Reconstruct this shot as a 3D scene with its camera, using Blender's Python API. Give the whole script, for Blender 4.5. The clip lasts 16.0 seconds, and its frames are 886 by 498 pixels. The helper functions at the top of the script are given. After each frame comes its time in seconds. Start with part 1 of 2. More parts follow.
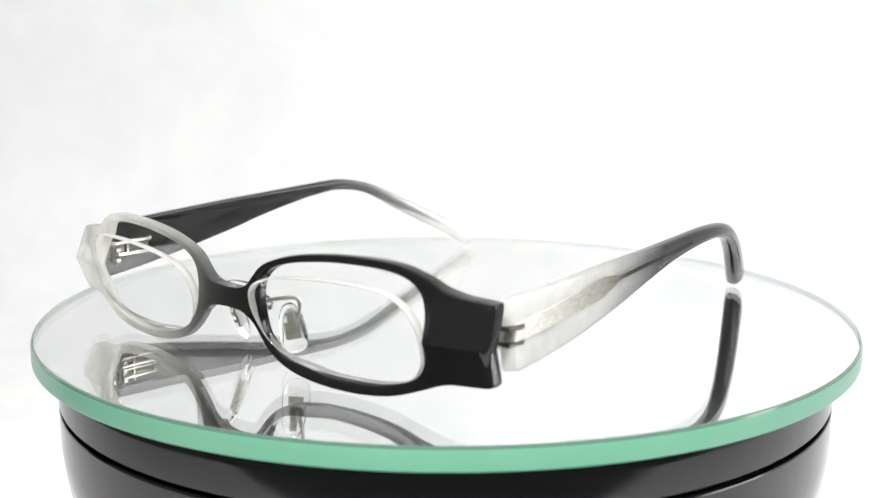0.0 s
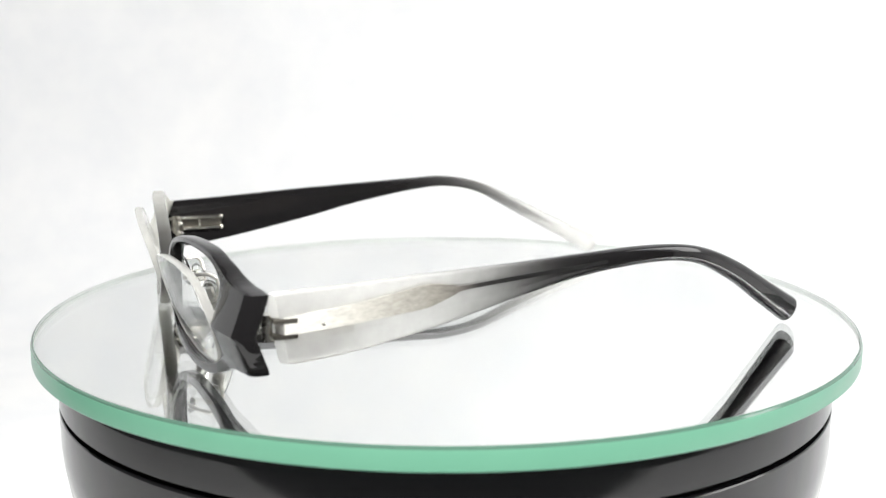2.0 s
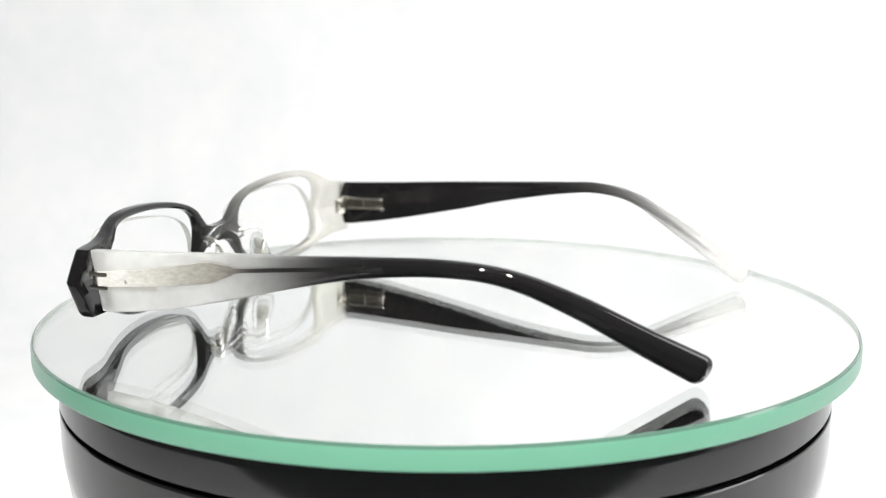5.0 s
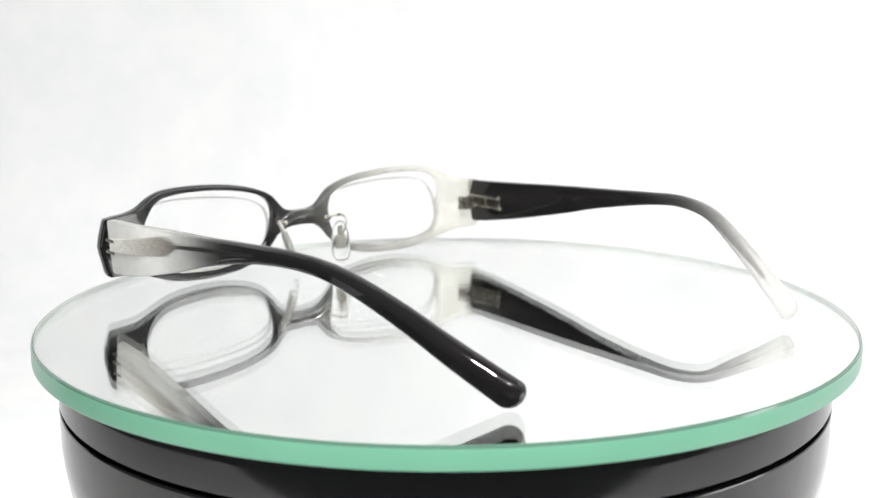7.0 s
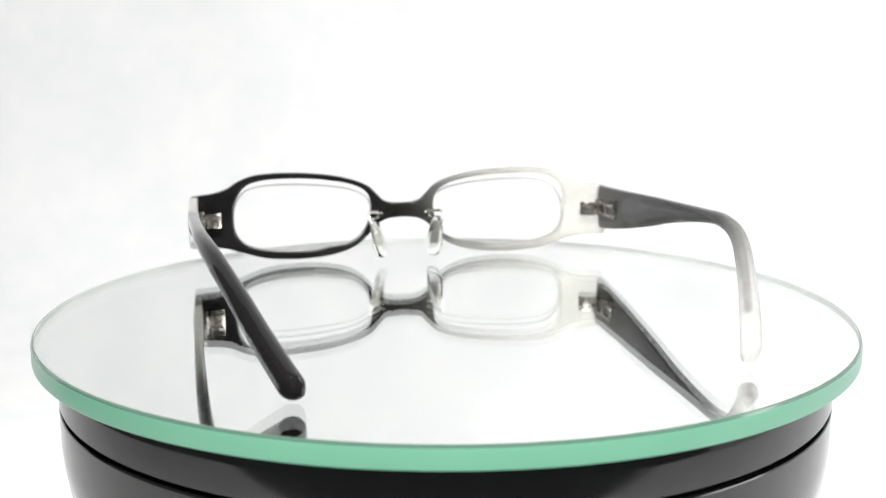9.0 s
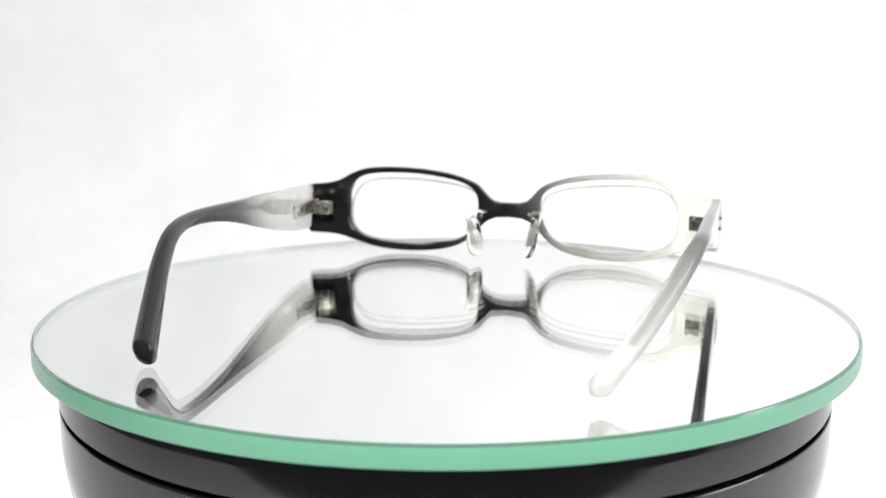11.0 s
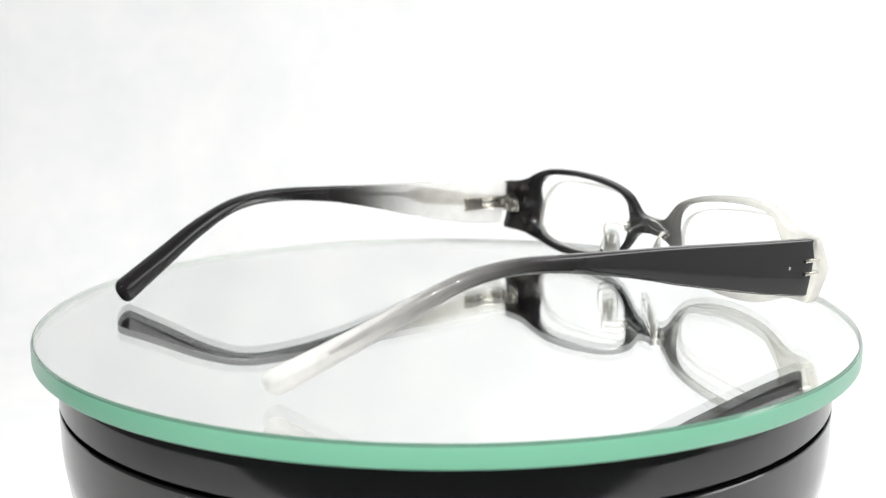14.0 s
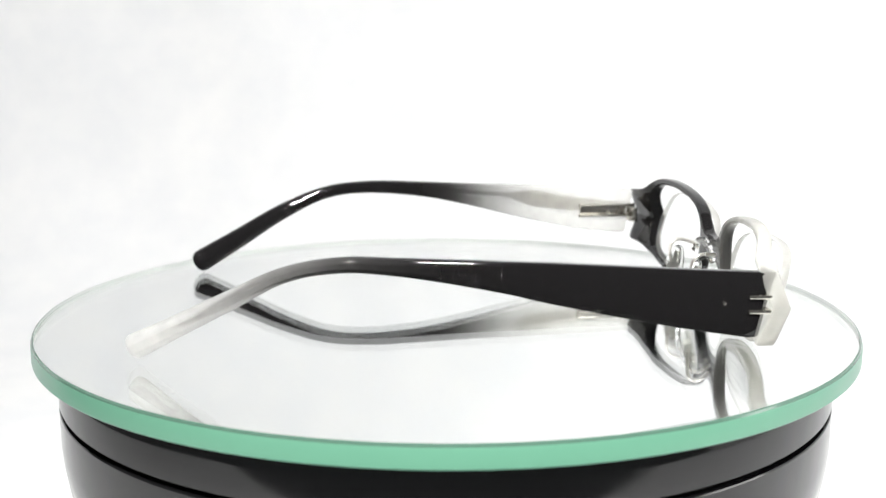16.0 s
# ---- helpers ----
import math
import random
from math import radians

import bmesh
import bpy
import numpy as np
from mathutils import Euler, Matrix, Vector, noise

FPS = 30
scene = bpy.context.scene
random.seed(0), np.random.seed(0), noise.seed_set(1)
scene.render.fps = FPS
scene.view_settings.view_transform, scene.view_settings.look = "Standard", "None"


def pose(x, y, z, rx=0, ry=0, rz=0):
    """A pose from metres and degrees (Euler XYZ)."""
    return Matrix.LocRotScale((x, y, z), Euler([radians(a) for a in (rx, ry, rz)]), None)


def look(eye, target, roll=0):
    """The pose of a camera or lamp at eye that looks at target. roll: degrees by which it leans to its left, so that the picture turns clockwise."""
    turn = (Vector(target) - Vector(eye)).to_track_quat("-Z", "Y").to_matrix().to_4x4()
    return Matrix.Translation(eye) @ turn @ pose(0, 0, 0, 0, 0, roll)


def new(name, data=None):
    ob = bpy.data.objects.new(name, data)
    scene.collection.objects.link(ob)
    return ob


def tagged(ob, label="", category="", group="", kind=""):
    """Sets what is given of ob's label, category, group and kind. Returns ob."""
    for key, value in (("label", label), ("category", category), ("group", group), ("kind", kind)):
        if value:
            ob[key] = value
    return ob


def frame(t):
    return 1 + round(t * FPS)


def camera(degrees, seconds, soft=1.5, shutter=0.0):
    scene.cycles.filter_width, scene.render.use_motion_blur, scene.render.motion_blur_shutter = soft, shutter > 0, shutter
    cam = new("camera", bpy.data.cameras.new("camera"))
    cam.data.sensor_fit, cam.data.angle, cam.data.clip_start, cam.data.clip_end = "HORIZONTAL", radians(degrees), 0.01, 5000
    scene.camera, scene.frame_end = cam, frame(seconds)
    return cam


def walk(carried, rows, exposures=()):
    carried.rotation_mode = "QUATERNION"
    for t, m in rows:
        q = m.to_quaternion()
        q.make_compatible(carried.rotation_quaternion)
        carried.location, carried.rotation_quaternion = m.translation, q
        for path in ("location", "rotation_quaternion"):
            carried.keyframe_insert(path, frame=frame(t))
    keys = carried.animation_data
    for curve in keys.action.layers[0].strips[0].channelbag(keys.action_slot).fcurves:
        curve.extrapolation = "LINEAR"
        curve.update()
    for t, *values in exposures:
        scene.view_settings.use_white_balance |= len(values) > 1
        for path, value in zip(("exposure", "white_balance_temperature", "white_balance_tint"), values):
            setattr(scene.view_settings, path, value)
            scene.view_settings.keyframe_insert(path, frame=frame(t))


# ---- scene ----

MM = 0.001

# ---------------------------------------------------------------- camera
cam = camera(43.69, 16.0, soft=1.25)
EYE = Vector((0.0, -0.27636, 0.06665))
PITCH, YAW = radians(10.64), radians(-0.23)
AIM = EYE + Vector((math.sin(YAW) * math.cos(PITCH), math.cos(YAW) * math.cos(PITCH), -math.sin(PITCH)))
STAND = look(EYE, AIM, 0.02)
walk(cam, [(0.0, STAND), (16.0, STAND)])
cam.data.dof.use_dof = True
cam.data.dof.focus_distance = 0.25
cam.data.dof.aperture_fstop = 22.0


# ---------------------------------------------------------------- light
world = bpy.data.worlds.new("room_light")
scene.world = world
world.use_nodes = True
world.node_tree.nodes["Background"].inputs["Color"].default_value = (0.97, 0.98, 1.0, 1)
world.node_tree.nodes["Background"].inputs["Strength"].default_value = 0.12


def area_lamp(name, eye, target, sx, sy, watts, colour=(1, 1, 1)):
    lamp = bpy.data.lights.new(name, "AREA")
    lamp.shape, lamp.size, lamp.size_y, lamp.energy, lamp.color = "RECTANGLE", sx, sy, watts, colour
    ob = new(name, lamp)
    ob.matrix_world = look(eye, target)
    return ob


# The first lamp is an unseen fill, added only to brighten the backdrop.
area_lamp("backdrop_fill", (0.24, 0.18, 0.62), (0.24, 0.60, 0.45), 0.44, 0.24, 1.12, (1.0, 0.99, 0.97))
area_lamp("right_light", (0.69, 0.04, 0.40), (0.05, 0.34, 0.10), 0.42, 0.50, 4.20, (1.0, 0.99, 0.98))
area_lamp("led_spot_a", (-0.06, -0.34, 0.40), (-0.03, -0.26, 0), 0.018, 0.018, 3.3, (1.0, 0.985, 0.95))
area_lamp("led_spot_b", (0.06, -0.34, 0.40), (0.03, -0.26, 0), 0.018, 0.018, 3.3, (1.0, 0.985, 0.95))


# ---------------------------------------------------------------- materials
def material(name):
    m = bpy.data.materials.new(name)
    m.use_nodes = True
    return m, m.node_tree.nodes, m.node_tree.links, m.node_tree.nodes["Principled BSDF"]


def set_in(bsdf, **values):
    for key, value in values.items():
        bsdf.inputs[key.replace("_", " ")].default_value = value


def noise_node(nodes, links, scale, detail=3.0, rough=0.5, coord="Object"):
    tc = nodes.new("ShaderNodeTexCoord")
    n = nodes.new("ShaderNodeTexNoise")
    n.inputs["Scale"].default_value, n.inputs["Detail"].default_value = scale, detail
    n.inputs["Roughness"].default_value = rough
    links.new(tc.outputs[coord], n.inputs["Vector"])
    return n


def ramp(nodes, links, source, lo, hi, a, b):
    r = nodes.new("ShaderNodeMapRange")
    r.inputs["From Min"].default_value, r.inputs["From Max"].default_value = lo, hi
    r.inputs["To Min"].default_value, r.inputs["To Max"].default_value = a, b
    links.new(source, r.inputs["Value"])
    return r.outputs["Result"]


def bump(nodes, links, bsdf, height, strength, distance):
    b = nodes.new("ShaderNodeBump")
    b.inputs["Strength"].default_value, b.inputs["Distance"].default_value = strength, distance
    links.new(height, b.inputs["Height"])
    links.new(b.outputs["Normal"], bsdf.inputs["Normal"])


def fabric_white():
    m, nodes, links, bsdf = material("white_fabric")
    set_in(bsdf, Base_Color=(0.86, 0.865, 0.87, 1), Roughness=0.95, Specular_IOR_Level=0.1)
    big = noise_node(nodes, links, 5.0, 2.5, 0.5)
    fine = noise_node(nodes, links, 900.0, 2.0)
    add = nodes.new("ShaderNodeMath")
    add.operation = "MULTIPLY_ADD"
    links.new(fine.outputs["Fac"], add.inputs[0])
    add.inputs[1].default_value = 0.02
    links.new(big.outputs["Fac"], add.inputs[2])
    bump(nodes, links, bsdf, add.outputs[0], 0.8, 0.03)
    cloud = noise_node(nodes, links, 26.0, 5.0, 0.62)
    tone = nodes.new("ShaderNodeMix")
    tone.data_type = "RGBA"
    links.new(ramp(nodes, links, cloud.outputs["Fac"], 0.35, 0.65, 0.0, 1.0), tone.inputs["Factor"])
    tone.inputs["A"].default_value, tone.inputs["B"].default_value = (0.825, 0.835, 0.85, 1), (0.875, 0.878, 0.88, 1)
    links.new(tone.outputs["Result"], bsdf.inputs["Base Color"])
    return m


def black_gloss(name, colour, rough):
    m, nodes, links, bsdf = material(name)
    set_in(bsdf, Base_Color=(*colour, 1), Roughness=rough, IOR=1.5)
    n = noise_node(nodes, links, 140.0, 4.0)
    links.new(ramp(nodes, links, n.outputs["Fac"], 0.3, 0.8, rough * 0.7, rough * 1.6), bsdf.inputs["Roughness"])
    return m


def acetate(name, axis, stops, tint=(0.90, 0.91, 0.89), milk=0.45, haze=0.22):
    """Plastic dyed black by the amounts in stops, (millimetres, share) along one axis of the spectacles, else clear and milky."""
    m, nodes, links, bsdf = material(name)
    out = nodes["Material Output"]
    set_in(bsdf, Base_Color=(0.0085, 0.008, 0.0085, 1), Roughness=0.03, IOR=1.42)
    clear = nodes.new("ShaderNodeBsdfPrincipled")
    set_in(clear, Base_Color=(*tint, 1), Roughness=haze, IOR=1.22, Transmission_Weight=1.0, Coat_Weight=0.5, Coat_Roughness=0.03)
    milky = nodes.new("ShaderNodeBsdfPrincipled")
    set_in(milky, Base_Color=(*tint, 1), Roughness=0.08, IOR=1.5)
    white = nodes.new("ShaderNodeBsdfTranslucent")
    white.inputs["Color"].default_value = (*tint, 1)
    soft = nodes.new("ShaderNodeMixShader")
    soft.inputs[0].default_value = 0.58
    links.new(milky.outputs[0], soft.inputs[1])
    links.new(white.outputs[0], soft.inputs[2])
    body = nodes.new("ShaderNodeMixShader")
    links.new(clear.outputs[0], body.inputs[1])
    links.new(soft.outputs[0], body.inputs[2])
    cloud = noise_node(nodes, links, 260.0, 3.0)
    links.new(ramp(nodes, links, cloud.outputs["Fac"], 0.3, 0.7, milk - 0.03, milk + 0.03), body.inputs[0])
    if not stops:
        links.new(body.outputs[0], out.inputs["Surface"])
        return m
    tc = nodes.new("ShaderNodeTexCoord")
    sep = nodes.new("ShaderNodeSeparateXYZ")
    links.new(tc.outputs["Object"], sep.inputs[0])
    n = noise_node(nodes, links, 120.0, 2.0)
    wob = nodes.new("ShaderNodeMath")
    wob.operation = "MULTIPLY_ADD"
    links.new(n.outputs["Fac"], wob.inputs[0])
    wob.inputs[1].default_value = 0.005
    links.new(sep.outputs[axis], wob.inputs[2])
    fac = ramp(nodes, links, wob.outputs[0], -0.0775, 0.0825, 0.0, 1.0)
    cr = nodes.new("ShaderNodeValToRGB")
    cr.color_ramp.interpolation = "B_SPLINE"
    places = [((v + 80.0) / 160.0, share) for v, share in sorted(stops)]
    while len(cr.color_ramp.elements) < len(places):
        cr.color_ramp.elements.new(0.5)
    for e, (at, share) in zip(cr.color_ramp.elements, places):
        e.position, e.color = at, (share, share, share, 1)
    links.new(fac, cr.inputs["Fac"])
    mix = nodes.new("ShaderNodeMixShader")
    links.new(cr.outputs["Color"], mix.inputs[0])
    links.new(body.outputs[0], mix.inputs[1])
    links.new(bsdf.outputs[0], mix.inputs[2])
    links.new(mix.outputs[0], out.inputs["Surface"])
    return m


def metal(name, colour, rough, brushed=0.0):
    m, nodes, links, bsdf = material(name)
    set_in(bsdf, Base_Color=(*colour, 1), Roughness=rough, Metallic=1.0)
    n = noise_node(nodes, links, 2500.0 if brushed else 300.0, 3.0)
    links.new(ramp(nodes, links, n.outputs["Fac"], 0.3, 0.75, rough * 0.7, rough * 1.4), bsdf.inputs["Roughness"])
    if brushed:
        bump(nodes, links, bsdf, n.outputs["Fac"], brushed, 0.0002)
    return m


def clear_plastic(name, tint, rough, ior):
    m, nodes, links, bsdf = material(name)
    set_in(bsdf, Base_Color=(*tint, 1), Roughness=rough, IOR=ior, Transmission_Weight=1.0)
    return m


def green_edge():
    m, nodes, links, bsdf = material("green_glass_edge")
    n = noise_node(nodes, links, 60.0, 3.0)
    mixc = nodes.new("ShaderNodeMix")
    mixc.data_type = "RGBA"
    links.new(n.outputs["Fac"], mixc.inputs["Factor"])
    mixc.inputs["A"].default_value = (0.108, 0.285, 0.195, 1)
    mixc.inputs["B"].default_value = (0.13, 0.32, 0.222, 1)
    links.new(mixc.outputs["Result"], bsdf.inputs["Base Color"])
    set_in(bsdf, Roughness=0.3, IOR=1.5, Coat_Weight=0.10, Coat_Roughness=0.12, Coat_IOR=1.6)
    return m


FABRIC = fabric_white()
DRUM = black_gloss("black_lacquer", (0.010, 0.010, 0.011), 0.11)
GROOVE = black_gloss("dark_gap", (0.006, 0.006, 0.006), 0.5)
FRONT_DYE = [(-62, 0.0), (-50, 0.03), (-40, 0.12), (-30, 0.24), (-20, 0.40), (-14, 0.54), (-9, 0.73), (-5, 0.89), (0, 0.95), (6, 0.985), (14, 1.0)]
LEFT_DYE = [(-60, 0.0), (-38, 0.0), (-30, 0.04), (-23, 0.14), (-16, 0.36), (-10, 0.66), (-4, 0.90), (3, 0.98), (10, 1.0), (40, 1.0)]
RIGHT_DYE = [(-30, 1.0), (2, 1.0), (10, 0.97), (18, 0.93), (26, 0.77), (34, 0.50), (42, 0.22), (50, 0.07), (58, 0.02), (66, 0.0)]
FRONT = acetate("front_acetate", "X", FRONT_DYE, (0.985, 0.98, 0.93), 0.42, 0.20)
TEMPLE_L = acetate("fading_acetate_left", "Y", LEFT_DYE, (0.975, 0.975, 0.955), 0.37, 0.24)
TEMPLE_R = acetate("fading_acetate_right", "Y", RIGHT_DYE, (0.985, 0.983, 0.965), 0.42, 0.22)
STEEL = metal("hinge_steel", (0.56, 0.54, 0.49), 0.22)
STEEL_AND_GAP_SHADE = metal("dark_steel_and_gap_shade", (0.16, 0.15, 0.13), 0.4)
CORE = metal("pad_plate_metal", (0.60, 0.60, 0.56), 0.4, 0.4)
NICKEL = metal("satin_nickel", (0.80, 0.78, 0.73), 0.36)


def core_metal():
    """Brushed core strip; its dimming under the smoky plastic is painted into the colour along y."""
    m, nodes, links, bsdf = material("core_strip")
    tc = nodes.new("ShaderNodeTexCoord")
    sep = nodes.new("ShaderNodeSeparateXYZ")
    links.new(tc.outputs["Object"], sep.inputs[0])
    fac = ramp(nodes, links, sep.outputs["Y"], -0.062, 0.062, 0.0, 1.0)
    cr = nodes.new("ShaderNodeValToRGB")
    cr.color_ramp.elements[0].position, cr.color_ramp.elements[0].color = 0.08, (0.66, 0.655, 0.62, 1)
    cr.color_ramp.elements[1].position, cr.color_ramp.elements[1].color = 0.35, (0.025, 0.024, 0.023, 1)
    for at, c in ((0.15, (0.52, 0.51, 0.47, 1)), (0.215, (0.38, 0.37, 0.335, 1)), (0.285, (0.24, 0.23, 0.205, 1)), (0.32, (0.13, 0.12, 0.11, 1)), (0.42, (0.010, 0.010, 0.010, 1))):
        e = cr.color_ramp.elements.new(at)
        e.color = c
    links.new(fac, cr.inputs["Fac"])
    grain = noise_node(nodes, links, 1500.0, 3.0, 0.65)
    run = nodes.new("ShaderNodeMapping")
    run.inputs["Scale"].default_value = (1.0, 0.35, 1.0)
    links.new(tc.outputs["Object"], run.inputs["Vector"])
    links.new(run.outputs["Vector"], grain.inputs["Vector"])
    speck = ramp(nodes, links, grain.outputs["Fac"], 0.3, 0.7, 0.55, 1.15)
    dot = nodes.new("ShaderNodeMix")
    dot.data_type, dot.blend_type = "RGBA", "MULTIPLY"
    dot.inputs["Factor"].default_value = 0.6
    links.new(cr.outputs["Color"], dot.inputs["A"])
    links.new(speck, dot.inputs["B"])
    links.new(dot.outputs["Result"], bsdf.inputs["Base Color"])
    set_in(bsdf, Metallic=0.0, Roughness=0.5, Specular_IOR_Level=0.3)
    return m


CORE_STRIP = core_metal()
CORE_DARK = black_gloss("smoky_core", (0.011, 0.010, 0.010), 0.10)
PAD = clear_plastic("silicone_pad", (0.995, 0.995, 0.985), 0.03, 1.22)
LENS = clear_plastic("lens_resin", (0.985, 0.99, 0.985), 0.0, 1.08)
LENS_EDGE = acetate("frosted_lens_edge", "Z", [], (0.975, 0.975, 0.95), 0.45)
GLASS = clear_plastic("plate_glass", (0.975, 0.990, 0.980), 0.0, 1.5)
SILVER = metal("silver_backing", (0.99, 0.993, 0.99), 0.0)
SILVER.node_tree.nodes["Principled BSDF"].inputs["Roughness"].default_value = 0.0
for link in list(SILVER.node_tree.nodes["Principled BSDF"].inputs["Roughness"].links):
    SILVER.node_tree.links.remove(link)
EDGE = green_edge()
BEVEL = black_gloss("ground_glass", (0.07, 0.14, 0.105), 0.10)
EDGE_CORE = black_gloss("pale_glass", (0.82, 0.88, 0.84), 0.4)


# ---------------------------------------------------------------- mesh helpers
def link_mesh(name, bm, mat, smooth=35):
    bmesh.ops.recalc_face_normals(bm, faces=bm.faces)
    me = bpy.data.meshes.new(name)
    bm.to_mesh(me)
    bm.free()
    me.materials.append(mat)
    if smooth:
        me.shade_smooth()
        me.set_sharp_from_angle(angle=radians(smooth))
    return new(name, me)


def part(name, bm, mat, parent, label="", smooth=35):
    ob = link_mesh(name, bm, mat, smooth)
    ob.parent = parent
    return tagged(ob, label)


def spline(points, per=8, closed=False):
    """Catmull-Rom through points of any dimension."""
    p = np.array(points, float)
    n = len(p)
    out = []
    for i in range(n if closed else n - 1):
        if closed:
            a, b, c, d = p[(i - 1) % n], p[i], p[(i + 1) % n], p[(i + 2) % n]
        else:
            a, b, c, d = p[max(i - 1, 0)], p[i], p[i + 1], p[min(i + 2, n - 1)]
        for k in range(per):
            t = k / per
            out.append(0.5 * (2 * b + (c - a) * t + (2 * a - 5 * b + 4 * c - d) * t * t + (3 * b - a - 3 * c + d) * t ** 3))
    if not closed:
        out.append(p[-1])
    return np.array(out)


def skin(bm, rings, closed_ring=True, closed_path=False, caps=True):
    """Faces between rings of points."""
    vs = [[bm.verts.new(Vector(q)) for q in r] for r in rings]
    n = len(vs[0])
    for i in range(len(vs) if closed_path else len(vs) - 1):
        a, b = vs[i], vs[(i + 1) % len(vs)]
        for j in range(n if closed_ring else n - 1):
            k = (j + 1) % n
            bm.faces.new((a[j], a[k], b[k], b[j]))
    if caps and not closed_path and closed_ring:
        bm.faces.new(vs[0][::-1])
        bm.faces.new(vs[-1])
    return vs


def lathe(bm, profile, seg=192):
    """Turns a profile of (radius, z) about the z axis."""
    rings = []
    for k in range(seg):
        a = 2 * math.pi * k / seg
        rings.append([(r * math.cos(a), r * math.sin(a), z) for r, z in profile])
    skin(bm, rings, closed_ring=False, closed_path=True)


def tube(bm, points, radius, seg=10):
    """A round wire along points."""
    p = [Vector(q) for q in points]
    side = None
    rings = []
    for i, q in enumerate(p):
        d = (p[min(i + 1, len(p) - 1)] - p[max(i - 1, 0)]).normalized()
        if side is None:
            side = d.orthogonal().normalized()
        side = (side - d * side.dot(d)).normalized()
        up = d.cross(side)
        rings.append([q + (side * math.cos(a) + up * math.sin(a)) * radius for a in (2 * math.pi * k / seg for k in range(seg))])
    skin(bm, rings)


def block(bm, centre, size, bevel, m=None):
    r = bmesh.ops.create_cube(bm, size=1.0)
    bmesh.ops.scale(bm, vec=size, verts=r["verts"])
    edges = list({e for v in r["verts"] for e in v.link_edges})
    b = bmesh.ops.bevel(bm, geom=edges, offset=bevel, segments=2, affect="EDGES", profile=0.5)
    verts = list({v for f in b["faces"] for v in f.verts} | {v for v in r["verts"] if v.is_valid})
    bmesh.ops.transform(bm, matrix=Matrix.Translation(centre) @ (m or Matrix()), verts=verts)


# ---------------------------------------------------------------- the white sweep round the turntable
def cloth_sheet(name, corner, u, v, nu, nv, wave, label):
    """A slightly uneven sheet of cloth from corner along u and v."""
    bm = bmesh.new()
    corner, u, v = Vector(corner), Vector(u), Vector(v)
    normal = u.cross(v).normalized()
    grid = []
    for i in range(nu + 1):
        row = []
        for j in range(nv + 1):
            p = corner + u * (i / nu) + v * (j / nv)
            w = noise.noise(p * 7.0) * 0.6 + noise.noise(p * 19.0) * 0.3
            row.append(bm.verts.new(p + normal * (w * wave)))
        grid.append(row)
    for i in range(nu):
        for j in range(nv):
            bm.faces.new((grid[i][j], grid[i + 1][j], grid[i + 1][j + 1], grid[i][j + 1]))
    return tagged(link_mesh(name, bm, FABRIC, 180), label, "wall", kind="structure")


def sweep():
    bm = bmesh.new()
    profile = [(-0.30, -0.13)] + [(0.42 + 0.18 * math.sin(a), 0.05 - 0.18 * math.cos(a)) for a in np.linspace(0, math.pi / 2, 14)] + [(0.60, 0.80)]
    pts = []
    for (y0, z0), (y1, z1) in zip(profile, profile[1:]):
        steps = max(1, int(math.hypot(y1 - y0, z1 - z0) / 0.03))
        pts += [(y0 + (y1 - y0) * k / steps, z0 + (z1 - z0) * k / steps) for k in range(steps)]
    pts.append(profile[-1])
    grid = []
    for y, z in pts:
        row = []
        for i in range(61):
            x = -0.50 + 1.25 * i / 60
            w = noise.noise(Vector((x * 6, y * 6, z * 6))) * 0.005 + noise.noise(Vector((x * 17, y * 17, z * 17))) * 0.0018
            row.append(bm.verts.new((x, y - (w if z > 0 else 0), z)))
        grid.append(row)
    for a, b in zip(grid, grid[1:]):
        for i in range(60):
            bm.faces.new((a[i], a[i + 1], b[i + 1], b[i]))
    return tagged(link_mesh("backdrop", bm, FABRIC, 180), "white fabric backdrop sweeping down behind the turntable", "backdrop", kind="structure")


sweep()
cloth_sheet("wall_right", (0.75, -0.29, -0.13), (0, 0.94, 0), (0, 0, 0.93), 30, 24, 0.005, "white fabric side of the photo tent")
cloth_sheet("wall_left", (-0.50, 0.65, -0.13), (0, -0.50, 0), (0, 0, 0.93), 16, 24, 0.005, "white fabric side of the photo tent")
cloth_sheet("ceiling", (-0.52, 0.04, 0.80), (1.29, 0, 0), (0, 0.61, 0), 30, 20, 0.005, "white fabric roof of the photo tent")


# ---------------------------------------------------------------- turntable
def turntable_base():
    base = tagged(new("turntable"), "round glossy black turntable base under the glass disc", "turntable")
    bm = bmesh.new()
    lathe(bm, [(0.001, -0.0049), (0.0915, -0.0049), (0.0937, -0.0054), (0.0947, -0.0068), (0.0949, -0.0090), (0.0949, -0.0152), (0.0943, -0.0158), (0.0925, -0.0159), (0.001, -0.0159)])
    part("top_plate", bm, DRUM, base)
    bm = bmesh.new()
    lathe(bm, [(0.0925, -0.0157), (0.0925, -0.0168)])
    part("groove", bm, GROOVE, base)
    bm = bmesh.new()
    lathe(bm, [(0.001, -0.0167), (0.0930, -0.0167), (0.0947, -0.01675), (0.0949, -0.0170), (0.0949, -0.0255), (0.0945, -0.0300), (0.0936, -0.0358), (0.0932, -0.0366), (0.001, -0.0366)])
    part("body", bm, DRUM, base)
    bm = bmesh.new()
    lathe(bm, [(0.001, -0.0372), (0.0920, -0.0372), (0.0930, -0.0376), (0.0915, -0.0600), (0.0900, -0.1240), (0.0890, -0.1280), (0.001, -0.1280)])
    part("foot", bm, DRUM, base)
    base.location.x = -0.0005
    return base


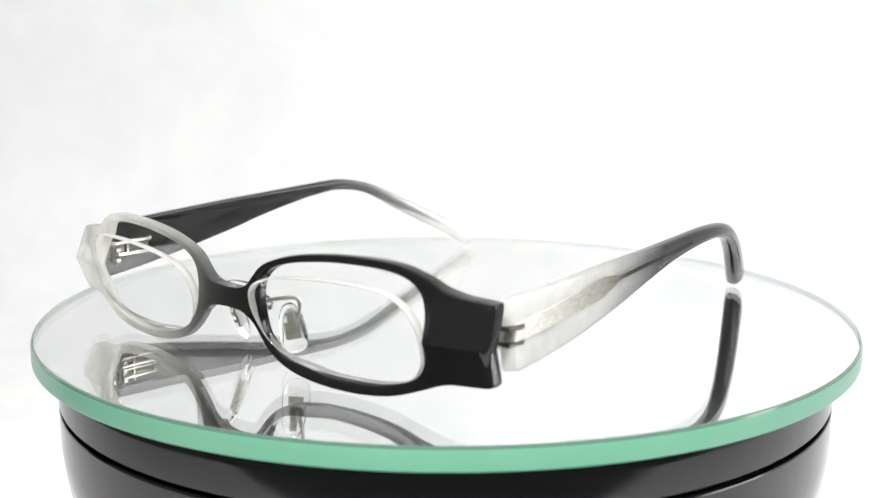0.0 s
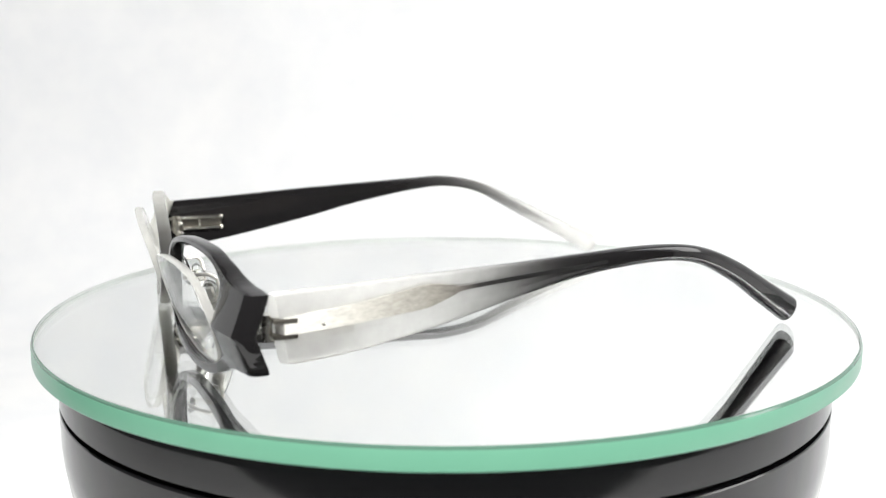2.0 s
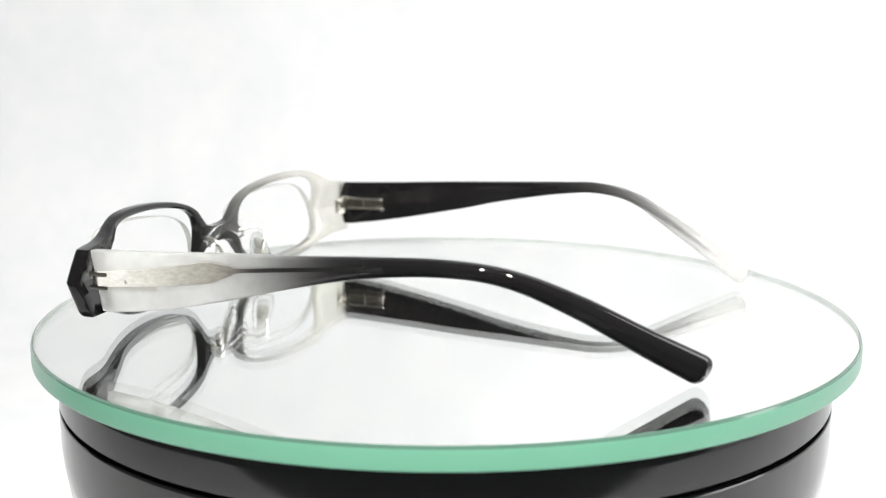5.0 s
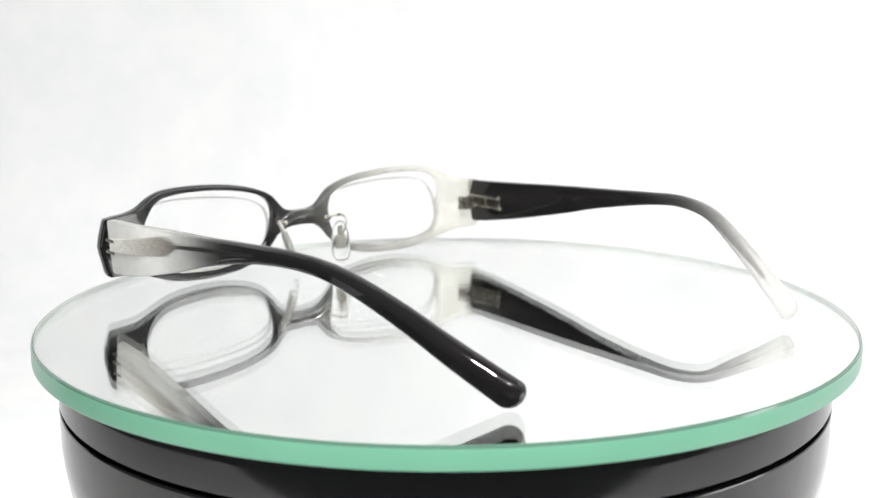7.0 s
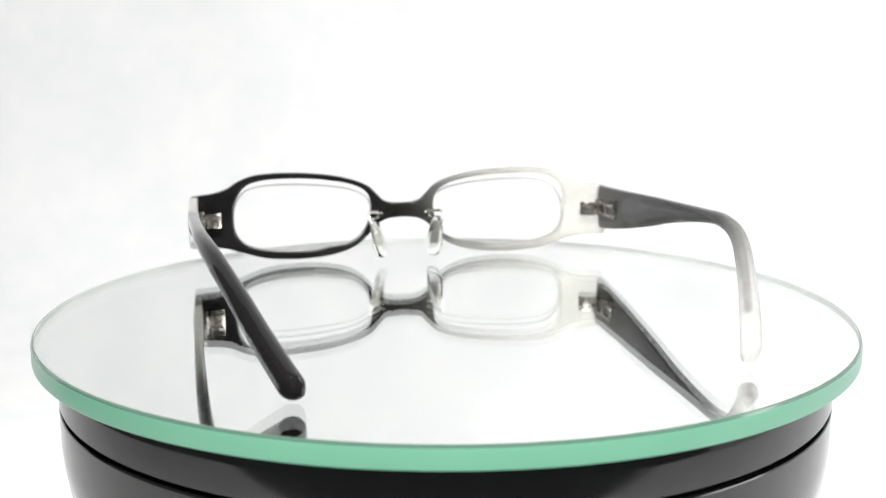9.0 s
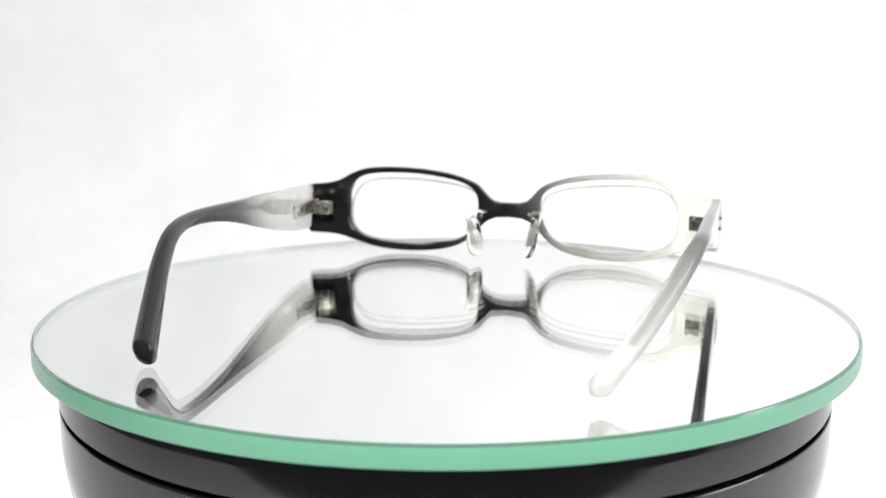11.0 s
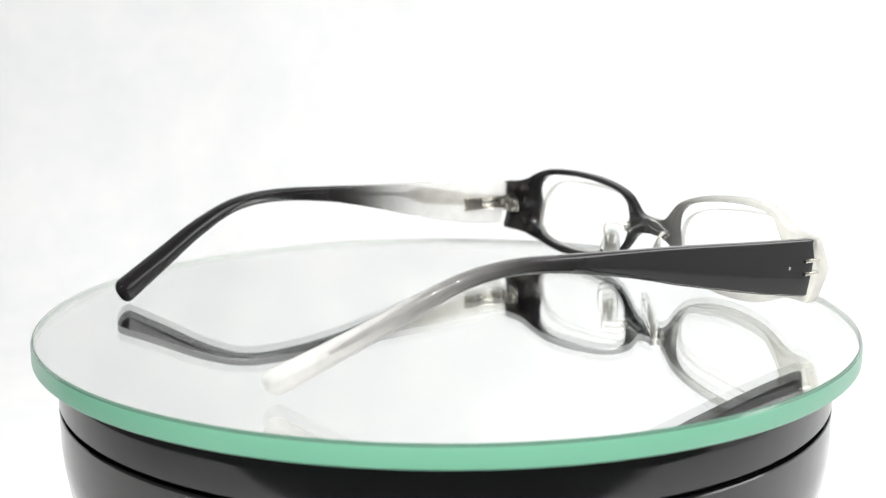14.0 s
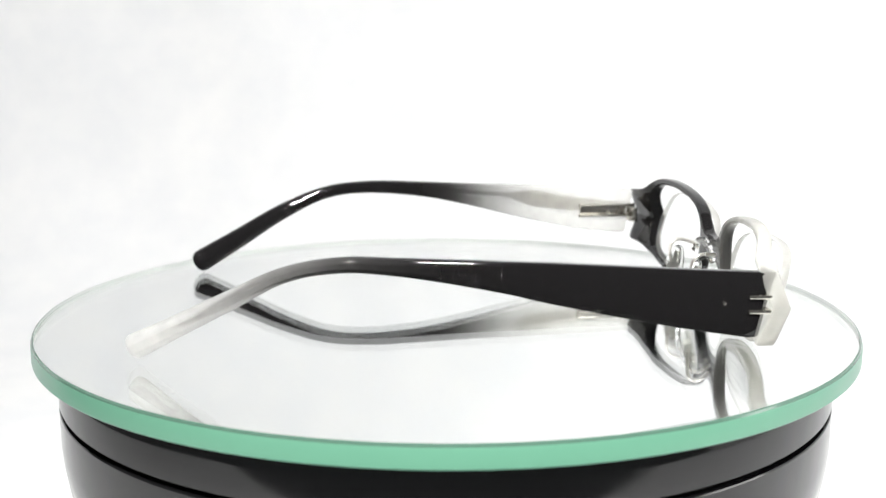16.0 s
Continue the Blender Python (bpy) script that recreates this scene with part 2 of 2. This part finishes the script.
def glass_top():
    top = tagged(new("mirror_disc"), "round mirror-backed glass disc with green polished edge", "glass disc")
    bm = bmesh.new()
    lathe(bm, [(0.0, 0.0), (0.05, 0.0), (0.0998, 0.0)])
    bmesh.ops.remove_doubles(bm, verts=bm.verts, dist=1e-6)
    part("glass_plate", bm, GLASS, top, smooth=10)
    bm = bmesh.new()
    lathe(bm, [(0.0998, 0.0), (0.1001, -0.0002), (0.1003, -0.0006)])
    part("bevel", bm, BEVEL, top, "ground bevel round the glass", smooth=20)
    bm = bmesh.new()
    lathe(bm, [(0.1003, -0.0006), (0.1004, -0.0010), (0.1004, -0.0044), (0.1000, -0.0048), (0.0960, -0.0048)])
    part("polished_edge", bm, EDGE, top, "pale green cut glass edge", smooth=20)
    bm = bmesh.new()
    lathe(bm, [(0.0997, -0.0001), (0.0998, -0.0043)])
    part("edge_core", bm, EDGE_CORE, top, "pale inner side of the cut edge", smooth=20)
    bm = bmesh.new()
    lathe(bm, [(0.0, -0.0044), (0.05, -0.0044), (0.0997, -0.0044)])
    bmesh.ops.remove_doubles(bm, verts=bm.verts, dist=1e-6)
    part("silver_backing", bm, SILVER, top, "silvered back of the mirror", smooth=0)
    return top


turntable_base()
disc = glass_top()


# ---------------------------------------------------------------- spectacles: local x to the wearer's left, -y ahead, millimetres
OUTER_TOP = [(64.7, 19.8), (64.5, 21.2), (63.6, 22.0), (59.5, 22.2), (54.5, 23.3), (50.5, 25.5), (46, 27.0), (39, 27.5), (30, 27.2), (21.5, 26.2), (15, 24.6), (10.5, 22.6), (8, 20.2), (5.6, 17.9), (2.8, 17.1), (0, 17.0)]
OUTER_LOW = [(0, 12.7), (2.6, 12.6), (5.0, 12.1), (8, 10.4), (11, 7.0), (15, 3.8), (21, 1.7), (29, 0.8), (37, 0.9), (44, 1.9), (50, 3.9), (54.5, 5.6), (59, 6.2), (62.6, 6.2), (63.9, 6.5), (64.4, 7.3), (64.52, 8.4), (64.62, 9.6)]
INNER = [(52, 14.5), (51.3, 19.5), (48.5, 23.8), (43, 25.5), (33, 25.7), (23, 24.8), (15.5, 23.2), (11.2, 20.6), (9.9, 17), (10.3, 13), (11.6, 9), (14.5, 5.5), (19, 3.7), (28, 2.9), (37, 3.2), (44, 4.3), (49, 6.4), (51.5, 10)]
HEART = np.array((31.0, 14.0))


def by_angle(loop):
    d = np.array(loop) - HEART
    a = np.arctan2(d[:, 1], d[:, 0]) % (2 * math.pi)
    r = np.hypot(d[:, 0], d[:, 1])
    o = np.argsort(a)
    a, r = a[o], r[o]
    return lambda q: np.interp(q, np.concatenate((a - 2 * math.pi, a, a + 2 * math.pi)), np.tile(r, 3))


outer_r = by_angle(np.concatenate((spline(OUTER_TOP, 8), spline(OUTER_LOW, 8))))
inner_r = by_angle(spline(INNER, 8, True))


def smooth01(v):
    v = min(1.0, max(0.0, v))
    return v * v * (3 - 2 * v)


def face_y(x, z):
    """Front face of the frame: curved in plan, with a level ridge on the end pieces."""
    x = abs(x)
    y = -70.4 + 0.00137 * x * x + 0.8e-7 * x ** 4
    return y - 3.1 * smooth01((x - 47) / 7) * max(0.0, 1 - abs(z - 14) / 8.0) + 0.3 * smooth01((x - 47) / 7)


def nasal_lean(a):
    """How far the front lip reaches inwards at the low nasal corner of the opening."""
    gap = abs((a - radians(222) + math.pi) % (2 * math.pi) - math.pi)
    return 1.1 * math.exp(-(gap / 0.42) ** 2)


def frame_front(parent):
    bm = bmesh.new()
    corners = [math.atan2(z - HEART[1], x - HEART[0]) % (2 * math.pi) for x, z in (OUTER_TOP[0], OUTER_TOP[-1], OUTER_LOW[0], OUTER_LOW[-1], (64.4, 14.0))]
    angles = sorted(set([2 * math.pi * k / 220 for k in range(220)] + corners))
    for side in (1, -1):
        rings = []
        for a in angles:
            c, s = math.cos(a), math.sin(a)
            ri, ro = float(inner_r(a)), float(outer_r(a))
            lean = nasal_lean(a)
            ring = []
            width = ro - ri
            e = min(0.55, width * 0.25)
            front = [(ri - lean * 0.6, 1.0), (ri - lean + 0.08, 0.45), (ri - lean + 0.3, 0.15), (ri - lean + e + 0.1, 0.0)]
            front += [(ri - lean + e + 0.1 + (ro - e - 0.1 - ri + lean - e) * k / 7, 0.0) for k in range(1, 7)]
            far = smooth01((HEART[0] + ro * c - 52) / 6)
            front += [(ro - e - 0.5 * far, 0.0), (ro - 0.22 - 0.35 * far, 0.12), (ro - 0.05 - 0.10 * far, 0.40 + 0.25 * far), (ro, 0.9 + 0.5 * far)]
            joined = HEART[0] + ro * c < 0.01 and 12.75 < HEART[1] + ro * s < 16.95
            for r, d in front:
                if joined and r > ri + 1.0:
                    d = 0.0
                x, z = HEART[0] + r * c, HEART[1] + r * s
                x = max(x, 0.0)
                ring.append((x, face_y(x, z) + d, z))
            for k in range(9):
                r = (ro, ro - 0.08, ro - 0.3, ro - 0.6)[k] if k < 4 else ro - 0.6 + (ri + 0.6 - ro + 0.6) * (k - 3) / 5
                if width < 1.8 and k >= 4:
                    r = ro - 0.6 + (ri + 0.3 - ro + 0.6) * (k - 3) / 5
                x, z = max(HEART[0] + r * c, 0.0), HEART[1] + r * s
                t = 3.0 + 0.9 * smooth01((x - 48) / 8)
                lip = (0.9, 0.4, 0.12, 0.0)[k] if k < 4 and not joined else 0.0
                ring.append((x, face_y(x, z) + t - lip, z))
            x, z = max(HEART[0] + ri * c, 0.0), HEART[1] + ri * s
            ring.append((x, face_y(x, z) + 2.5, z))
            ring = [(side * q[0] * MM, q[1] * MM, q[2] * MM) for q in ring]
            rings.append(ring)
        skin(bm, rings, closed_path=True)
    bmesh.ops.remove_doubles(bm, verts=bm.verts, dist=2e-6)
    bmesh.ops.dissolve_degenerate(bm, dist=1e-7, edges=bm.edges)
    inside = [f for f in bm.faces if all(abs(v.co.x) < 1e-6 for v in f.verts)]
    bmesh.ops.delete(bm, geom=inside, context="FACES")
    return part("frame_front", bm, FRONT, parent, "front frame fading from black to clear milky plastic", 32)


def lens_point(x, z):
    """The lens leans forward at its top."""
    v = (z - 2.9) * 0.945
    lean = radians(16.0)
    x = 31 + (x - 31) * (1.012 if x > 31 else 1.02)
    y = -68.6 + 0.00125 * x * x
    return x, y - v * math.sin(lean), 2.6 + v * math.cos(lean)


def lens(parent, side):
    loop = spline(INNER, 6, True)
    for i, q in enumerate(loop):
        d = q - HEART
        r = np.hypot(*d)
        a = math.atan2(d[1], d[0])
        inset = nasal_lean(a) + 0.55 * smooth01(0.2 - d[1] / 12) + 0.2
        loop[i] = HEART + d * (1 - inset / r)
    bm = bmesh.new()
    loops = []
    for scale in (1.0, 0.82, 0.62, 0.42, 0.22):
        loops.append([HEART + (q - HEART) * scale for q in loop])
    for back in (0.0, 1.6):
        vs = []
        for ring in loops:
            row = []
            for q in ring:
                x, y, z = lens_point(q[0], q[1])
                row.append(bm.verts.new((side * x * MM, (y + back) * MM, z * MM)))
            vs.append(row)
        n = len(loop)
        for a, b in zip(vs, vs[1:]):
            for j in range(n):
                k = (j + 1) % n
                bm.faces.new((a[j], a[k], b[k], b[j]))
        bm.faces.new(vs[-1])
        if back == 0.0:
            first = vs[0]
        else:
            for j in range(len(loop)):
                k = (j + 1) % len(loop)
                bm.faces.new((first[j], first[k], vs[0][k], vs[0][j]))
    ob = part("lens", bm, LENS, parent, "clear lens leaning forward at the top", 40)
    bm = bmesh.new()
    rings = []
    for q in loop:
        d = (q - HEART) / np.hypot(*(q - HEART))
        ring = []
        for off, dep in ((-0.12, -0.12), (0.08, -0.15), (0.30, 0.1), (0.38, 0.7), (0.30, 1.4), (0.08, 1.75), (-0.12, 1.72)):
            x, y, z = lens_point(*(q + d * off))
            ring.append((side * x * MM, (y + dep) * MM, z * MM))
        rings.append(ring)
    skin(bm, rings, closed_path=True)
    part("lens_edge", bm, LENS_EDGE, ob, "frosted white lens edge", 40)
    return ob


# stations of a temple: y, centre z, height, outer x, thickness
TEMPLE_STATIONS_L = [(-57.4, 15.0, 13.8, 64.9, 2.6), (-43, 16.0, 12.8, 64.7, 2.6), (-26, 18.1, 10.2, 64.5, 2.7), (-10, 20.3, 6.8, 64.0, 2.9), (5, 22.1, 4.6, 63.3, 3.2), (22, 23.0, 3.7, 62.2, 3.6), (35, 21.55, 3.7, 60.2, 4.1), (47.5, 16.4, 4.6, 56.4, 4.6), (60, 9.25, 5.6, 51.7, 5.0), (70.4, 3.4, 6.4, 47.4, 5.1)]
TEMPLE_STATIONS_R = [(-60.3, 14.8, 13.6, 64.6, 2.6), (-43, 16.5, 11.8, 64.8, 2.6), (-20.6, 19.3, 8.6, 65.1, 2.7), (-9.5, 20.8, 6.5, 65.3, 2.9), (1.6, 22.05, 4.9, 65.5, 3.1), (12.6, 23.1, 3.7, 65.8, 3.4), (23.6, 23.5, 3.2, 65.8, 3.7), (34.7, 21.3, 3.1, 64.5, 4.0), (46.4, 15.2, 4.0, 61.0, 4.3), (58.5, 8.5, 4.7, 56.2, 4.6), (67.2, 3.7, 5.6, 52.2, 4.5)]


def temple(parent, side, stations, mat, label):
    path = spline(stations, 7)
    bm = bmesh.new()
    rings = []
    tip = path[-1]
    rows = [(q, 1.0, 1.0) for q in path]
    d = path[-1] - path[-2]
    d = d / np.hypot(d[0], d[1])
    for k in range(1, 7):
        a = k / 6 * math.pi / 2 * 0.97
        q = tip + d * 2.2 * math.sin(a)
        q[2], q[4] = tip[2], tip[4]
        rows.append((q, math.cos(a) ** 0.8, math.cos(a) ** 0.8))
    for i, (q, sh, sw) in enumerate(rows):
        a, b = rows[max(i - 1, 0)][0], rows[min(i + 1, len(rows) - 1)][0]
        slope = np.array((b[0] - a[0], b[1] - a[1]))
        slope = slope / np.hypot(*slope)
        up = np.array((-slope[1], slope[0]))
        h, w = q[2] / 2 * sh, q[4] * sw
        cx = q[3] - q[4] / 2
        rad = min(0.55 + 0.9 * smooth01((q[0] + 20) / 40) + 0.9 * smooth01((q[0] - 15) / 35), h * 0.9, w * 0.49)
        cut = 0.14 * min(1, h / 5.0) * sw * (1 - 0.9 * smooth01((q[0] + 5) / 20))
        mitre = 1.5 * (1 - smooth01((q[0] - stations[0][0]) / 10))
        slant = 0.12 * (1 - smooth01((q[0] - stations[0][0]) / 16))
        if i == 0:
            h, w = h - 0.25, w - 0.4
        ring = []
        for sx, sz in ((1, 1), (-1, 1), (-1, -1), (1, -1)):
            start = {(1, 1): 0, (-1, 1): 90, (-1, -1): 180, (1, -1): 270}[(sx, sz)]
            for k in range(5):
                t = radians(start + 90 * k / 4)
                ox = sx * (w / 2 - rad) + rad * math.cos(t) - (cut if sx > 0 else 0)
                oz = sz * (h - rad) + rad * math.sin(t)
                ring.append((side * (cx + ox) * MM, (q[0] + (up[0] - slant) * oz - mitre * (0.5 - ox / max(w, 0.1))) * MM, (q[1] + up[1] * oz) * MM))
        for oz in (-0.36 * h, 0.30 * h):
            ring.append((side * (cx + w / 2) * MM, (q[0] + (up[0] - slant) * oz) * MM, (q[1] + up[1] * oz) * MM))
        rings.append(ring)
    skin(bm, rings)
    ob = part("temple", bm, mat, parent, label, 40)
    for e in ob.data.edges:
        a, b = e.vertices
        if a % 22 == b % 22 and a % 22 >= 20:
            e.use_edge_sharp = True
    # reinforcing core inside the plastic
    core = bmesh.new()
    spade = [(-57.0, 1.9), (-45, 2.1), (-35, 2.35), (-29.5, 2.55), (-26.5, 1.95), (-23.5, 1.1), (-21.0, 0.5), (-10, 0.5), (20, 0.4), (36, 0.28), (48, 0.16), (57, 0.04)]
    if side < 0:
        spade[-4:] = [(20, 0.9), (36, 1.05), (48, 0.75), (58, 0.10)]
    rings = []
    for y, half in spline(spade, 6):
        z = np.interp(y, path[:, 0], path[:, 1]) + float(np.interp(y, (-57, -30, -22, 3), (0.6, 1.3, 1.3, 0.0)))
        cx = np.interp(y, path[:, 0], path[:, 3]) - np.interp(y, path[:, 0], path[:, 4]) / 2
        thick = np.interp(y, path[:, 0], path[:, 4]) / 2
        half_t = float(np.interp(y, (14, 22), (thick + 0.03, 0.4 if side > 0 else 0.8)))
        outward, inward = (1.0, 0.4) if side > 0 else (0.6, 1.0)
        rings.append([(side * (cx + px * half_t * (outward if px > 0 else inward)) * MM, y * MM, (z + pz * half) * MM) for px, pz in ((1, 0.9), (0.6, 1), (-0.6, 1), (-1, 0.9), (-1, -0.9), (-0.6, -1), (0.6, -1), (1, -0.9))])
    skin(core, rings)
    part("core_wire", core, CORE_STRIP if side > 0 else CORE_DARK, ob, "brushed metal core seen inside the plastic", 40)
    # rivet and hinge leaves
    rivet = bmesh.new()
    bmesh.ops.create_uvsphere(rivet, u_segments=14, v_segments=8, radius=0.45 * MM)
    bmesh.ops.scale(rivet, vec=(0.4, 1, 1), verts=rivet.verts)
    y0 = stations[0][0]
    bmesh.ops.translate(rivet, vec=(side * (64.75 if side > 0 else 64.6) * MM, (y0 + 7.8) * MM, 15.5 * MM), verts=rivet.verts)
    part("rivet", rivet, NICKEL if side > 0 else STEEL, ob)
    inner = np.interp(y0 + 7, path[:, 0], path[:, 3] - path[:, 4])
    bed = bmesh.new()
    block(bed, Vector((side * (inner + 0.1) * MM, (y0 + 6.6) * MM, 15.2 * MM)), (0.5 * MM, 14.2 * MM, 2.2 * MM), 0.15 * MM)
    part("hinge_bed", bed, STEEL if side > 0 else STEEL_AND_GAP_SHADE, ob, "satin steel bed between the hinge prongs")
    pin = bmesh.new()
    block(pin, Vector((side * (inner - 0.3) * MM, (y0 + 7.4) * MM, 15.2 * MM)), (0.9 * MM, 0.8 * MM, 2.4 * MM), 0.2 * MM)
    part("hinge_pin", pin, STEEL, ob)
    # solid dark block in place of the shade behind the knuckle
    gap = bmesh.new()
    block(gap, Vector((side * (inner - 0.2) * MM, (y0 + 0.7) * MM, 15.2 * MM)), (0.8 * MM, 1.2 * MM, 1.9 * MM), 0.15 * MM)
    part("hinge_gap_shade", gap, STEEL_AND_GAP_SHADE, ob, "dark block standing in for the shade behind the hinge knuckle")
    for dz in (-1.5, 1.5):
        leaf = bmesh.new()
        block(leaf, Vector((side * (inner - 0.35) * MM, (y0 + 6.4) * MM, (15.2 + dz) * MM)), (1.5 * MM, 15.0 * MM, 0.8 * MM), 0.25 * MM)
        part("hinge_prong", leaf, STEEL, ob, "polished steel hinge prong")
        stud = bmesh.new()
        bmesh.ops.create_uvsphere(stud, u_segments=12, v_segments=8, radius=0.75 * MM)
        bmesh.ops.translate(stud, vec=(side * (inner - 0.4) * MM, (y0 + 13.6) * MM, (15.2 + dz) * MM), verts=stud.verts)
        part("hinge_stud", stud, STEEL, ob, "round steel stud ending a hinge prong")
        end = bmesh.new()
        block(end, Vector((side * 63.6 * MM, (y0 + 0.6) * MM, (15.2 + dz) * MM)), (3.0 * MM, 4.6 * MM, 0.85 * MM), 0.2 * MM)
        part("hinge_tongue", end, STEEL_AND_GAP_SHADE if side > 0 else STEEL, ob)
    return ob


def hinge(parent, side):
    ob = bmesh.new()
    block(ob, Vector((side * 57.9 * MM, -59.1 * MM, 14.6 * MM)), (4.6 * MM, 1.0 * MM, 4.4 * MM), 0.3 * MM, Matrix.Rotation(radians(side * 24), 4, "Z"))
    plate = part("hinge_plate", ob, STEEL, parent, "steel hinge plate let into the end piece")
    bm = bmesh.new()
    for z0, z1, r in ((12.6, 13.7, 1.15), (13.8, 16.3, 1.2), (16.4, 17.5, 1.15)):
        tube(bm, [(side * 61.6 * MM, -59.4 * MM, z * MM) for z in (z0, z1)], r * MM, 14)
    part("hinge_knuckle", bm, STEEL, plate)
    for dz in (-1.3, 1.3):
        bm = bmesh.new()
        tube(bm, [(side * 56.6 * MM, y * MM, (14.6 + dz) * MM) for y in (-59.4, -58.3)], 0.5 * MM, 12)
        part("plate_rivet", bm, STEEL, plate)
    bm = bmesh.new()
    block(bm, Vector((side * 57.6 * MM, -58.5 * MM, 14.6 * MM)), (1.5 * MM, 0.8 * MM, 1.5 * MM), 0.25 * MM, Matrix.Rotation(radians(side * 24), 4, "Z"))
    part("plate_screw", bm, STEEL_AND_GAP_SHADE, plate, "dark screw head in the hinge plate")
    bm = bmesh.new()
    block(bm, Vector((side * 59.8 * MM, -59.3 * MM, 15.0 * MM)), (3.6 * MM, 1.8 * MM, 1.6 * MM), 0.25 * MM)
    part("hinge_bar", bm, STEEL, plate)
    return plate


def nose_pad(parent, side):
    bm = bmesh.new()
    bmesh.ops.create_uvsphere(bm, u_segments=24, v_segments=14, radius=1.0)
    for v in bm.verts:
        v.co.y = math.copysign(abs(v.co.y) ** 0.75, v.co.y)
        v.co.z = math.copysign(abs(v.co.z) ** 0.8, v.co.z)
        v.co.y *= 0.86 - 0.20 * v.co.z
        v.co.x *= 0.9 - 0.15 * v.co.z
    bmesh.ops.scale(bm, vec=(1.35 * MM, 3.3 * MM, 6.3 * MM), verts=bm.verts)
    m = Matrix.Translation((side * 9.0 * MM, -60.2 * MM, 7.7 * MM)) @ Euler((radians(8), radians(side * 18), radians(side * -38))).to_matrix().to_4x4()
    bmesh.ops.transform(bm, matrix=m, verts=bm.verts)
    pad = part("nose_pad", bm, PAD, parent, "clear silicone nose pad")
    for name, size, at in (("pad_plate", (0.5, 3.2, 4.2), (0.15, 0, -0.4)), ("pad_socket", (1.3, 1.5, 2.8), (0.5, 0, 3.2)), ("pad_rib", (0.9, 2.6, 0.5), (0.35, 0, 0.5)), ("pad_rib", (0.9, 2.6, 0.5), (0.35, 0, -1.2))):
        bm = bmesh.new()
        block(bm, Vector((0, 0, 0)), [v * MM for v in size], 0.2 * MM)
        bmesh.ops.transform(bm, matrix=m @ Matrix.Translation((side * at[0] * MM, at[1] * MM, at[2] * MM)), verts=bm.verts)
        part(name, bm, CORE, pad, "small metal plate in the pad" if name == "pad_plate" else "")
    bm = bmesh.new()
    arm = [(7.6, -66.6, 14.2), (8.6, -65.2, 14.6), (10.2, -63.6, 15.0), (11.4, -61.8, 15.0), (11.6, -60.4, 14.0), (11.0, -59.9, 12.0), (10.2, -60.0, 10.0), (9.8, -60.2, 8.6)]
    tube(bm, [(side * q[0] * MM, q[1] * MM, q[2] * MM) for q in spline(arm, 6)], 0.46 * MM)
    part("pad_arm", bm, NICKEL, pad, "thin bent steel pad arm")
    return pad


def bridge_piece(parent):
    bm = bmesh.new()
    arch = [(-8.6, -65.9, 13.2), (-7.2, -65.8, 14.3), (-4.0, -65.9, 15.8), (0, -66.0, 16.3), (4.0, -65.9, 15.8), (7.2, -65.8, 14.3), (8.6, -65.9, 13.2)]
    rings = []
    run = spline(arch, 6)
    for i, q in enumerate(run):
        d = run[min(i + 1, len(run) - 1)] - run[max(i - 1, 0)]
        d = d / np.hypot(d[0], d[2])
        half = 1.15 + 0.35 * (abs(q[0]) / 8.6) ** 3
        ring = []
        for k in range(12):
            a = 2 * math.pi * k / 12
            u = math.copysign(abs(math.cos(a)) ** 0.6, math.cos(a)) * half
            w = math.copysign(abs(math.sin(a)) ** 0.6, math.sin(a)) * 0.55
            ring.append(((q[0] - d[2] * u) * MM, (q[1] + w) * MM, (q[2] + d[0] * u) * MM))
        rings.append(ring)
    skin(bm, rings)
    ob = part("bridge_mount", bm, PAD, parent, "clear arched mount behind the bridge")
    for x in (-8.2, -7.0, 7.0, 8.2):
        bm = bmesh.new()
        bmesh.ops.create_uvsphere(bm, u_segments=12, v_segments=8, radius=0.55 * MM)
        bmesh.ops.translate(bm, vec=(x * MM, -65.4 * MM, (14.3 if abs(x) < 8 else 13.0) * MM), verts=bm.verts)
        part("stud", bm, STEEL, ob, "tiny polished stud")
    return ob


def spectacles():
    ob = tagged(new("eyeglasses"), "black and clear plastic eyeglasses standing open on the mirror disc", "eyeglasses")
    frame_front(ob)
    lens(ob, 1)
    lens(ob, -1)
    temple(ob, 1, TEMPLE_STATIONS_L, TEMPLE_L, "temple fading from milky clear at the hinge to black tip")
    temple(ob, -1, TEMPLE_STATIONS_R, TEMPLE_R, "temple fading from black at the hinge to clear tip")
    hinge(ob, 1)
    hinge(ob, -1)
    nose_pad(ob, 1)
    nose_pad(ob, -1)
    bridge_piece(ob)
    return ob


glasses = spectacles()


# ---------------------------------------------------------------- the turning
def turned(t):
    return 14.0974 * t + 0.00634 * t * t


def motions():
    wobble = Matrix.Rotation(radians(0.13), 4, Vector((math.cos(radians(25)), math.sin(radians(25)), 0)))
    disc_rows, glass_rows = [], []
    for k in range(17):
        t = float(k)
        turn = pose(0, 0, 0, 0, 0, -turned(t)) @ wobble
        disc_rows.append((t, pose(-0.0003, 0, 0) @ turn))
        glass_rows.append((t, turn @ pose(0, 0, 0, 0, 0, -90 + turned(3.5))))
    walk(disc, disc_rows)
    walk(glasses, glass_rows)


motions()
